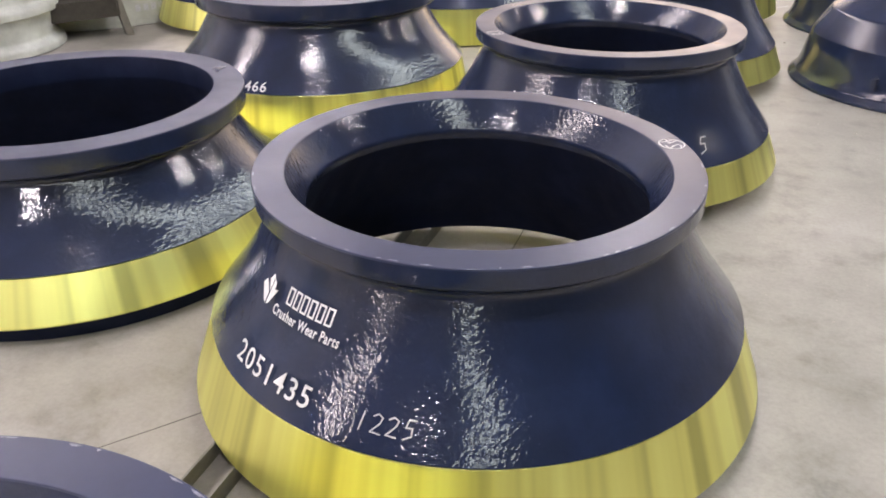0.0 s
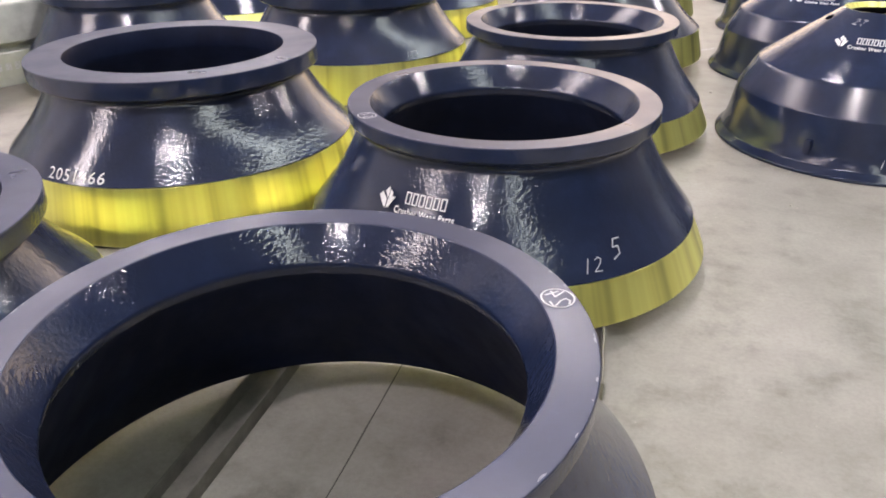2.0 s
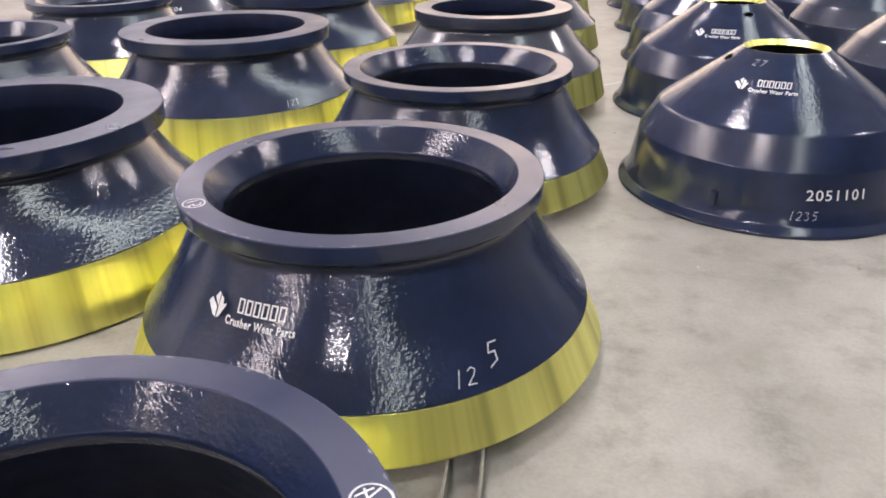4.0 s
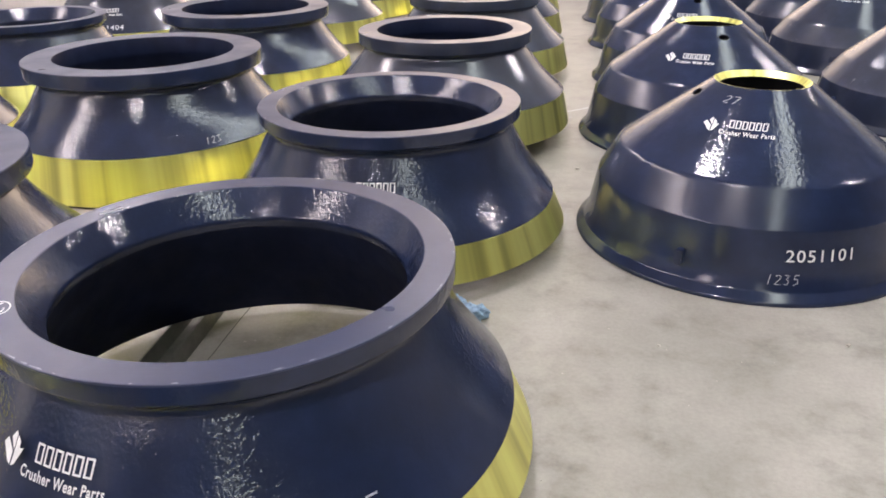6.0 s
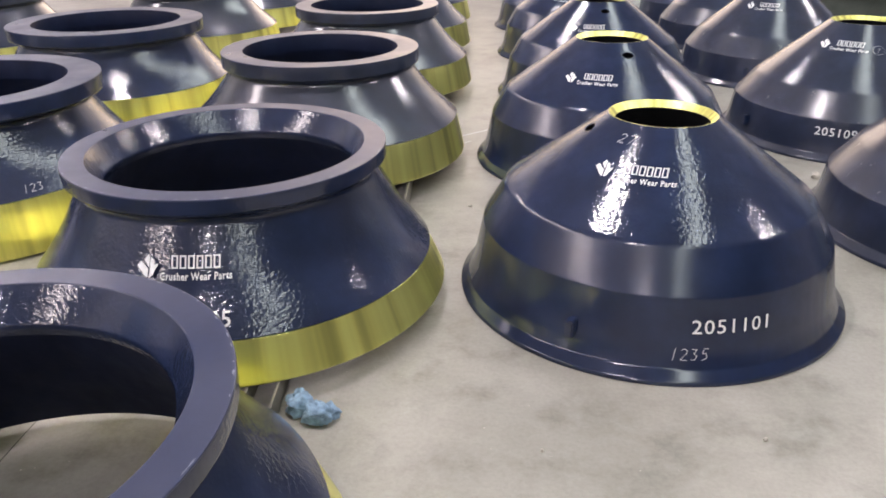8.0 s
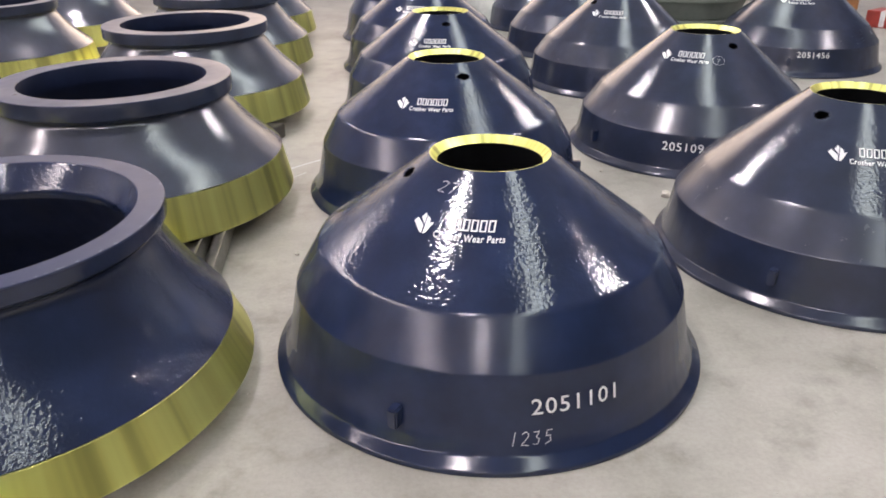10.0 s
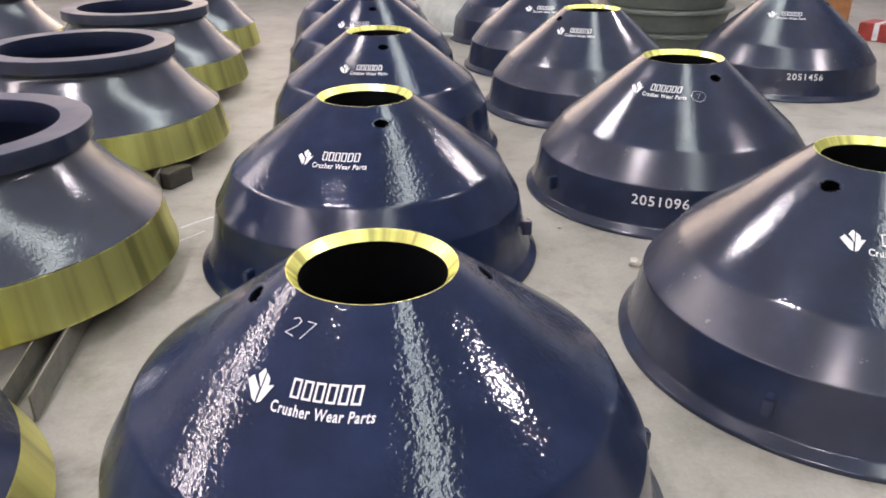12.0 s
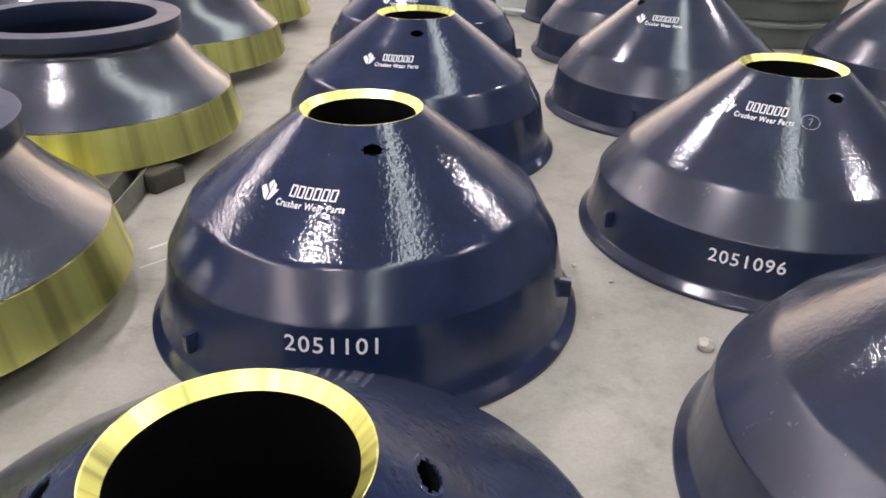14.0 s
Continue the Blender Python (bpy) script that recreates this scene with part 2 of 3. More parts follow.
def text_bm(text, height, width, to, x=0.0, y=0.0, weight=0.006):
    """Lettering in the built-in font, of that height and overall width, centred on (x, y), laid on a face by to()."""
    cu = bpy.data.curves.new("lettering", "FONT")
    cu.body, cu.size, cu.align_x, cu.align_y = text, 1.0, "CENTER", "CENTER"
    cu.space_character, cu.resolution_u, cu.offset = 1.12, 3, weight
    ob = new("lettering", cu)
    dg = bpy.context.evaluated_depsgraph_get()
    me = bpy.data.meshes.new_from_object(ob.evaluated_get(dg))
    bm = bmesh.new()
    bm.from_mesh(me)
    bpy.data.objects.remove(ob)
    bpy.data.curves.remove(cu)
    bpy.data.meshes.remove(me)
    xs, ys = [v.co.x for v in bm.verts], [v.co.y for v in bm.verts]
    kx, ky = width / (max(xs) - min(xs)), height / (max(ys) - min(ys))
    cx, cy = 0.5 * (max(xs) + min(xs)), 0.5 * (max(ys) + min(ys))
    for v in bm.verts:
        v.co = to(x + (v.co.x - cx) * kx, y + (v.co.y - cy) * ky)
    return bm


def polygon(bm, points, to):
    bm.faces.new([bm.verts.new(to(*p)) for p in points])


def stroke(bm, points, width, to):
    """A hand-drawn line along points, with round joints left open."""
    pts = [Vector(p) for p in points]
    for a, b in zip(pts, pts[1:]):
        d = (b - a)
        if d.length < 1e-6:
            continue
        d.normalize()
        n = Vector((-d.y, d.x)) * width / 2
        e = d * width * 0.3
        polygon(bm, [a - e + n, a - e - n, b + e - n, b + e + n], to)


def arc_points(cx, cy, rx, ry, a0, a1, n=20):
    return [(cx + rx * math.cos(radians(a0 + (a1 - a0) * k / n)), cy + ry * math.sin(radians(a0 + (a1 - a0) * k / n))) for k in range(n + 1)]


DIGIT_STROKES = {
    "1": [[(0.5, 1.0), (0.35, 0.0)]],
    "2": [[(0.1, 0.85), (0.4, 1.0), (0.7, 0.85), (0.6, 0.55), (0.1, 0.05), (0.75, 0.0)]],
    "3": [[(0.1, 0.95), (0.6, 0.95), (0.35, 0.58), (0.65, 0.4), (0.5, 0.05), (0.1, 0.08)]],
    "4": [[(0.45, 1.0), (0.1, 0.4), (0.75, 0.42)], [(0.6, 0.75), (0.5, 0.0)]],
    "5": [[(0.75, 1.0), (0.3, 1.0), (0.2, 0.6), (0.6, 0.6), (0.65, 0.2), (0.2, 0.0)]],
    "7": [[(0.1, 0.95), (0.7, 0.95), (0.3, 0.0)]],
}


def scrawl(text, height, width, to, x=0.0, y=0.0, ring=0.0):
    """Chalked figures, with a hand-drawn ring round them if ring is given."""
    bm = bmesh.new()
    step = height * 0.85
    for i, ch in enumerate(text):
        ox = x + (i - len(text) / 2) * step
        for line in DIGIT_STROKES.get(ch, []):
            stroke(bm, [(ox + px * height * 0.85 + 0.12 * height * py, y + (py - 0.5) * height) for px, py in line], width, to)
    if ring:
        stroke(bm, arc_points(x, y, ring * 1.1, ring, 70, 425, 30), width, to)
    return bm


def maker_mark(to, x, y, s):
    """The maker's badge as three plain leaves."""
    bm = bmesh.new()
    for pts in ([(-0.5, 0.0), (-0.32, 0.2), (-0.2, 0.1), (0.02, -0.1), (0.0, -0.5), (-0.15, -0.42)],
                [(-0.16, 0.26), (0.02, 0.5), (0.10, 0.42), (0.06, -0.06), (-0.06, 0.12)],
                [(0.14, 0.4), (0.30, 0.28), (0.32, 0.08), (0.5, 0.14), (0.2, -0.42), (0.06, -0.5)]):
        polygon(bm, [(x + px * s, y + py * s) for px, py in pts], to)
    return bm


def maker_block(to, x, y, w, height):
    """One plain open block."""
    bm = bmesh.new()
    t = height * 0.115
    x0, x1, y0, y1 = x - w / 2, x + w / 2, y - height / 2, y + height / 2
    outer = [bm.verts.new(to(*p)) for p in ((x0, y0), (x1, y0), (x1, y1), (x0, y1))]
    inner = [bm.verts.new(to(*p)) for p in ((x0 + t, y0 + t), (x1 - t, y0 + t), (x1 - t, y1 - t), (x0 + t, y1 - t))]
    for i in range(4):
        bm.faces.new((outer[i], outer[(i + 1) % 4], inner[(i + 1) % 4], inner[i]))
    return bm


def lettered(parent, to, y, s):
    badge = part("badge", maker_mark(to, -0.150 * s, y + 0.008 * s, 0.076 * s), STENCIL, parent, "white stencilled leaf-shaped badge", smooth=0)
    for i in range(6):
        part("letter_block", maker_block(to, (0.012 - 0.0825 + 0.0275 * (i + 0.5)) * s, y + 0.026 * s, 0.022 * s, 0.044 * s), STENCIL, badge, smooth=0)
    part("lettering", text_bm("Crusher Wear Parts", 0.026 * s, 0.235 * s, to, 0.012 * s, y - 0.022 * s, 0.022), STENCIL, parent, "white stencilled words Crusher Wear Parts", smooth=0)


# ---- the hall ----
def hall():
    X0, X1, Y0, Y1, T = -14.0, 19.0, -16.0, 19.0, 0.25
    ob = tagged(new("floor", mesh_of("floor", box_bm(X0 - 3, Y0 - 3, -0.3, X1 + 3, Y1 + 3, 0.0), FLOOR, 0)), "grey trowelled concrete workshop floor with stains and grit", "floor", kind="structure")
    ob.matrix_basis = HALL
    def wall(name, fixed, length, along_y, openings, LOW=0.9, HIGH=3.6):
        bm = bmesh.new()
        def slab(u0, u1, z0, z1):
            if u1 - u0 > 1e-6:
                box(bm, *((fixed[0], u0, z0, fixed[1], u1, z1) if along_y else (u0, fixed[0], z0, u1, fixed[1], z1)))
        u = length[0]
        for a, b in openings:
            slab(u, a, 0.0, CEILING)
            slab(a, b, 0.0, LOW)
            slab(a, b, HIGH, CEILING)
            u = b
        slab(u, length[1], 0.0, CEILING)
        ob = tagged(new(name, mesh_of(name, bm, WALL, 0)), "plain off-white clad hall wall", "wall", kind="structure")
        ob.matrix_basis = HALL
    west = [(Y0 + 3 + 6.0 * k, Y0 + 7.5 + 6.0 * k) for k in range(5)] + [(16.0, 18.7)]
    north = [(X0 + 0.5 + 5.3 * k, X0 + 5.5 + 5.3 * k) for k in range(6)]
    wall("wall_west", (X0 - T, X0), (Y0 - T, Y1 + T), True, west)
    wall("wall_east", (X1, X1 + T), (Y0 - T, Y1 + T), True, ())
    wall("wall_south", (Y0 - T, Y0), (X0, X1), False, ())
    wall("wall_north", (Y1, Y1 + T), (X0, X1), False, north, 1.4, 6.9)
    ob = tagged(new("ceiling", mesh_of("ceiling", box_bm(X0 - T, Y0 - T, CEILING, X1 + T, Y1 + T, CEILING + 0.2), ROOF, 0)), "grey sheet metal hall roof", "ceiling", kind="structure")
    ob.matrix_basis = HALL


hall()


def roof_light(u, mat, label):
    ob = thing("roof_light", label, "roof light", HALL @ pose(u, 1.5, CEILING - 0.03), kind="structure")
    part("panel", box_bm(-0.45, -17.0, -0.01, 0.45, 17.0, 0.0), mat, ob, smooth=0)
    for x in (-0.52, 0.45):
        part("frame", box_bm(x, -17.0, -0.05, x + 0.07, 17.0, 0.029), HOUSING, ob, smooth=0)


roof_light(3.55, SKYLIGHT, "long greenish translucent roof light strip")
roof_light(-9.1, CLEAR_LIGHT, "long pale translucent roof light strip")


def ceiling_lamps():
    first = None
    for x, start, count in ((-1.05, -6.1, 4), (8.2, 6.6, 2)):
        for k in range(count):
            m = HALL @ pose(x, start + 6.0 * k, CEILING - 0.55)
            if first is None:
                first = thing("ceiling_lamp", "round white high-bay lamp hung under the roof", "lamp", m, "lamps under the roof")
                part("shade", lathe([([(0.34, 0.0, 0), (0.36, 0.0, 0.004), (0.30, 0.12, 0.02), (0.12, 0.22, 0.02), (0.10, 0.34, 0.01), (0.0, 0.34, 0)], 0)], 40), HOUSING, first)
                part("diffuser", lathe([([(0.0, -0.012, 0), (0.30, -0.012, 0.004), (0.335, 0.004, 0.004), (0.34, 0.02, 0)], 0)], 40), LAMP, first)
                part("hanger", box_bm(-0.012, -0.012, 0.34, 0.012, 0.012, 0.55), STEEL, first, smooth=0)
            else:
                copy_thing(first, m)


ceiling_lamps()


# ---- rails on the floor ----
RAIL_H, MID_RAIL_H, HIGH_RAIL_H = 0.055, 0.08, 0.11


def steel_rail(x0, y0, x1, y1, height=RAIL_H):
    """A channel of rolled steel lying on its back, open upwards."""
    d = math.hypot(x1 - x0, y1 - y0)
    ob = thing("steel_rail", "dull grey steel channel lying on the concrete floor", "rail", pose(x0, y0, 0, 0, 0, math.degrees(math.atan2(y1 - y0, x1 - x0))), "rails under the liners")
    part("web", box_bm(0, -0.046, 0, d, 0.046, 0.008), STEEL, ob, smooth=0)
    for side in (-1, 1):
        part("flange", box_bm(0, 0.05 * side - 0.004, 0, d, 0.05 * side + 0.004, height, bevel=0.0015), STEEL, ob, smooth=0)


# ---- bowl liners ----
LINER_KINDS = {
    # rim radius, height and thickness, inner radius, throat radius and height, paint edge r z, band foot r z, neck r z
    "funnel": dict(ro=0.630, zt=0.674, th=0.060, ri=0.541, tr=0.488, tz=0.572, pr=0.790, pz=0.254, br=0.863, bz=RAIL_H, nr=0.580, nz=0.583),
    "slim": dict(ro=0.630, zt=0.674, th=0.060, ri=0.541, tr=0.488, tz=0.572, pr=0.801, pz=0.229, br=0.862, bz=MID_RAIL_H, nr=0.580, nz=0.583),
    "low": dict(ro=0.680, zt=0.586, th=0.075, ri=0.558, tr=0.552, tz=0.49, pr=0.807, pz=0.222, br=0.888, bz=0.075, nr=0.612, nz=0.482),
    "broad": dict(ro=0.706, zt=0.700, th=0.085, ri=0.535, tr=0.530, tz=0.59, pr=0.857, pz=0.274, br=0.905, bz=0.012, nr=0.628, nz=0.585),
    "tall": dict(ro=0.590, zt=0.734, th=0.082, ri=0.462, tr=0.458, tz=0.63, pr=0.821, pz=0.326, br=0.866, bz=HIGH_RAIL_H, nr=0.545, nz=0.632),
}
BODIES = {}


def liner_meshes(kind):
    if kind not in BODIES:
        k = LINER_KINDS[kind]
        mid = (0.5 * (k["pr"] + k["nr"]) - 0.012, 0.5 * (k["pz"] + k["nz"]) - 0.012)
        outer = [(k["pr"] - 0.012, k["pz"] + 0.001, 0), (k["pr"] + 0.003, k["pz"] + 0.004, 0.004), (*mid, 0.12), (k["nr"], k["nz"], 0.022), (k["ro"] - 0.006, k["zt"] - k["th"], 0.008)]
        side = [(k["ro"] - 0.006, k["zt"] - k["th"], 0), (k["ro"], k["zt"] - k["th"] + 0.006, 0.005), (k["ro"], k["zt"] - 0.005, 0)]
        rim = [(k["ro"], k["zt"] - 0.005, 0), (k["ro"] - 0.001, k["zt"], 0.004), (k["ri"] + 0.002, k["zt"], 0.004), (k["ri"], k["zt"] - 0.003, 0)]
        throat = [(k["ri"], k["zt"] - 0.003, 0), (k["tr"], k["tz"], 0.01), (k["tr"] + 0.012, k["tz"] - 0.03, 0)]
        # takes the navy that has the bore's shade in its colour
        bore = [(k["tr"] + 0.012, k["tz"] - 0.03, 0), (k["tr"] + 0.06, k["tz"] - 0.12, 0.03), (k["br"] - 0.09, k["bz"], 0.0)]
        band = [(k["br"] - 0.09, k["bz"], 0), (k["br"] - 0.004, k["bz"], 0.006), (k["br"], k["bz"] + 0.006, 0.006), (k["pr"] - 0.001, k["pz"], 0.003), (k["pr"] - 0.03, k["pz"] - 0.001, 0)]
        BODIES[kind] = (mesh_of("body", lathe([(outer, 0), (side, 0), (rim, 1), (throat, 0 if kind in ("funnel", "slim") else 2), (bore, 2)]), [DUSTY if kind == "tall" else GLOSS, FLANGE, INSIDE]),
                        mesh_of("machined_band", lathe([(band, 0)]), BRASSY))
    return BODIES[kind]


def rim_wear(k, seed):
    """Small chips where the paint is knocked off the rim's edge."""
    rng = random.Random(seed)
    bm = bmesh.new()
    for _ in range(46):
        to = on_flat(k["ro"] - 0.0062, k["zt"], rng.uniform(0, 360), 0.0008)
        half, deep = rng.uniform(0.003, 0.016), rng.uniform(0.0012, 0.0042)
        polygon(bm, [(-half, 0.001), (-0.4 * half, -deep * rng.uniform(0.4, 1)), (0.3 * half, -deep), (half, 0.0008), (0.2 * half, 0.0018)], to)
    return bm


def liner(kind, x, y, turn, number="", number_up=0.078, words=True, words_at=-120.0, number_at=-120.0, marks=(), z=0.0, note=""):
    k = LINER_KINDS[kind]
    shape = {"funnel": "funnel-rimmed", "slim": "funnel-rimmed", "broad": "broad-rimmed", "low": "wide-rimmed", "tall": "thick-rimmed"}[kind]
    ob = thing("bowl_liner", "glossy navy %s crusher bowl liner with yellow machined band%s" % (shape, note), "bowl liner", pose(x, y, z, 0, 0, turn), "bowl liners in rows")
    body, band = liner_meshes(kind)
    part("body", body, None, ob)
    part("machined_band", band, None, ob, "yellow varnished turned steel")
    if kind == "low":
        foot = [(k["br"] - 0.16, 0.0, 0), (k["br"] - 0.05, 0.0, 0.006), (k["br"] - 0.02, k["bz"] - 0.003, 0), (k["br"] - 0.16, k["bz"] - 0.003, 0), (k["br"] - 0.16, 0.0, 0)]
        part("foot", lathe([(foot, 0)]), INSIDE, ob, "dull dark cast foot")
    def at(angle, low=0.004):
        return on_turned((k["pr"], k["pz"]), (k["nr"], k["nz"]), angle - turn, low)
    if words:
        lettered(ob, at(words_at), 0.248, 1.03)
    if number:
        part("part_number", text_bm(number, 0.056, 0.30, at(number_at, 0.003), 0, number_up), STENCIL, ob, "white stencilled part number " + number, smooth=0)
    if kind in ("funnel", "slim"):
        tagged(part("edge_wear", rim_wear(k, int(100 * x)), WORN, ob, smooth=0), label="pale chips along the rim", kind="stuff")
    for what, where, angle, offset, size, ring in marks:
        to = at(angle, 0.004) if where == "wall" else on_flat(0.5 * (k["ro"] + k["ri"]), k["zt"], angle - turn)
        part("chalk_mark", scrawl(what, size, size * (0.075 if where == "wall" else 0.1), to, 0, offset, ring), CHALK if where == "wall" else STENCIL, ob, "white chalk figures", smooth=0)
    return ob


LINERS = [
    dict(kind="funnel", x=-0.650, y=0.490, turn=200, words=False),
    dict(kind="funnel", x=0.165, y=2.243, turn=10, number="2051435", words_at=-132, number_at=-135, marks=[("1225", "wall", -108, 0.075, 0.045, 0), ("24", "rim", 9, 0, 0.045, 0.036)], note=", chalked"),
    dict(kind="slim", x=0.862, y=3.926, turn=75, words_at=-123.5, marks=[("12", "wall", -74, 0.06, 0.05, 0), ("5", "wall", -66, 0.10, 0.07, 0), ("15", "rim", -160, 0, 0.04, 0.034)]),
    dict(kind="slim", x=1.521, y=5.552, turn=130, number="2051435", words_at=-104.5, number_at=-106),
    dict(kind="tall", x=2.112, y=7.184, turn=20, words=False),
    dict(kind="tall", x=2.736, y=8.982, turn=200, words=False),
    dict(kind="tall", x=3.279, y=10.718, turn=50, words=False),
    dict(kind="tall", x=3.80, y=12.35, turn=90, words=False),
    dict(kind="low", x=-1.405, y=3.135, turn=0, words=False),
    dict(kind="broad", x=-0.662, y=4.92, turn=40, number="2051466", number_up=0.044, words=False, number_at=-113),
    dict(kind="broad", x=0.174, y=7.018, turn=80, words=False, marks=[("123", "wall", -60, 0.05, 0.04, 0)]),
    dict(kind="broad", x=0.712, y=8.992, turn=120, words=False),
    dict(kind="tall", x=1.30, y=11.05, turn=160, words=False),
    dict(kind="tall", x=1.90, y=12.75, turn=190, words=False),
    dict(kind="funnel", x=-1.55, y=7.25, turn=30, words=False),
    dict(kind="funnel", x=-1.10, y=9.10, turn=100, words=False),
    dict(kind="tall", x=-0.65, y=11.0, turn=10, number="2051404", number_at=-95, words_at=-95),
]
for spec in LINERS:
    liner(**spec)

# ---- mantles ----
MANTLE_KINDS = {
    # foot radius, shoulder r z, edge of the turned face r z, top of the cone r z
    "stepped": dict(foot=0.815, shoulder=(0.719, 0.303), edge=(0.628, 0.462), top=(0.220, 0.762)),
    "plain": dict(foot=0.838, shoulder=(0.762, 0.256), edge=(0.641, 0.414), top=(0.225, 0.766)),
}
MANTLE = {}


def mantle_meshes(kind):
    if kind not in MANTLE:
        k = MANTLE_KINDS[kind]
        f, low, high = k["foot"], k["edge"], k["top"]
        sr, sz = k["shoulder"]
        outer = [(f - 0.025, 0.0, 0), (f, 0.0, 0.004), (f, 0.016, 0.006), (f - 0.036, 0.050, 0.006), (0.6 * f + 0.4 * sr - 0.018, 0.10, 0.05), (sr, sz, 0.005),
                 (*low, 0.014), (*high, 0.003), (high[0] - 0.004, high[1] + 0.003, 0)]
        tr, tz = high[0] - 0.004, high[1] + 0.003
        ir, iz = tr - 0.027, tz - 0.027
        # the straight upper wall is added to keep light off the floor inside
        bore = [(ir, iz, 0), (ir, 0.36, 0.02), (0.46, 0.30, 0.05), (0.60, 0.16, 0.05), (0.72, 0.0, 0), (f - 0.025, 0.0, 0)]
        ring = [(tr, tz, 0), (tr - 0.0025, tz, 0.001), (ir, iz, 0)]
        d = math.hypot(high[0] - low[0], high[1] - low[1])
        up = d * (0.708 - low[1]) / (high[1] - low[1])
        along = lambda y: tuple(a + (b - a) * y / d for a, b in zip(low, high))
        steps = [(*along(up + 0.004 * i), 0) for i in range(-12, 13)]
        bm = lathe([(outer[:7] + steps + outer[7:], 0)], 192)
        gone = []
        for face in bm.faces:
            c = face.calc_center_median()
            if 0.5 > math.hypot(c.x, c.y) > 0.23 and c.z > 0.5:
                a = math.atan2(c.y, c.x)
                for mid in (0.0, math.pi):
                    da = (a - mid + math.pi) % (2 * math.pi) - math.pi
                    if math.hypot(da * math.hypot(c.x, c.y), ((c.x ** 2 + c.y ** 2) ** 0.5 - along(up)[0]) / 0.56) < 0.034:
                        gone.append(face)
        bmesh.ops.delete(bm, geom=list(set(gone)), context="FACES")
        me = {"body": mesh_of("body", bm, [MANTLE_PAINTS[kind]])}
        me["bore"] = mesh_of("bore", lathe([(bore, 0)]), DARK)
        me["ring"] = mesh_of("machined_ring", lathe([(ring, 0)]), BRASSY)
        # a lifting hole: a rolled lip and a socket behind it, its shade painted black
        bm = bmesh.new()
        n, rings = 24, []
        for radius, lift in ((0.044, -0.002), (0.041, 0.0006), (0.038, 0.0008), (0.034, 0.0), (0.032, -0.005), (0.030, -0.05)):
            to = on_turned(low, high, 0, lift)
            rings.append([bm.verts.new(to(radius * 1.1 * math.cos(2 * math.pi * i / n), up + 0.72 * radius * math.sin(2 * math.pi * i / n))) for i in range(n)])
        for q, (a, b) in enumerate(zip(rings, rings[1:])):
            for i in range(n):
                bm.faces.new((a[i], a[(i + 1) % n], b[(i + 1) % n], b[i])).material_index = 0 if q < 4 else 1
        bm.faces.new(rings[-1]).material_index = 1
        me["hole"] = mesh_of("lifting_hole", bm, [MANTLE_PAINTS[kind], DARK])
        x = 0.5 * (f + sr) - 0.03
        me["lug"] = mesh_of("lug", box_bm(x, -0.017, 0.105, x + 0.05, 0.017, 0.175, bevel=0.005), GLOSS)
        MANTLE[kind] = me
    return MANTLE[kind]


def mantle(x, y, turn, kind="stepped", number="", words_at=-138.0, number_at=-100.0, hole_at=-100.0, lug_at=-140.0, marks=(), note="", words_z=0.59, number_z=0.205):
    shape = {"stepped": "cone-shaped", "plain": "broad cone-shaped"}[kind]
    ob = thing("crusher_mantle", "glossy navy %s crusher mantle with yellow top ring%s" % (shape, note), "mantle", pose(x, y, 0, 0, 0, turn), "mantles in rows")
    me, k = mantle_meshes(kind), MANTLE_KINDS[kind]
    low, high = k["edge"], k["top"]
    slope = math.hypot(high[0] - low[0], high[1] - low[1]) / (high[1] - low[1])
    skirt = ((0.6 * k["foot"] + 0.4 * k["shoulder"][0] - 0.018, 0.10), k["shoulder"])
    body = part("body", me["body"], None, ob)
    body.matrix_basis = pose(0, 0, 0, 0, 0, hole_at - turn)
    part("bore", me["bore"], None, ob, "dull inside, painted near-black for its shade")
    part("machined_ring", me["ring"], None, ob, "yellow varnished turned steel")
    for a in (0, 180):
        part("lifting_hole", me["hole"], None, body, "round hole, shade painted black inside").matrix_basis = pose(0, 0, 0, 0, 0, a)
    for a in (0, 120, 240):
        part("lug", me["lug"], None, body).matrix_basis = pose(0, 0, 0, 0, 0, lug_at - hole_at + a)
    lettered(ob, on_turned(low, high, words_at - turn, 0.003), (words_z - low[1]) * slope, 1.0)
    if number:
        part("part_number", text_bm(number, 0.052, 0.285, on_turned(*skirt, number_at - turn, 0.007), 0, number_z - 0.10), STENCIL, ob, "white stencilled part number " + number, smooth=0)
    for what, where, angle, up, size, ring in marks:
        if where == "cone":
            to, up = on_turned(low, high, angle - turn, 0.003), (up - low[1]) * slope
        else:
            to = on_turned((k["foot"] - 0.036, 0.05), skirt[0], angle - turn, 0.005)
        part("chalk_mark", scrawl(what, size, size * 0.05, to, 0, up, ring), CHALK, ob, "white chalk figures", smooth=0)
    return ob


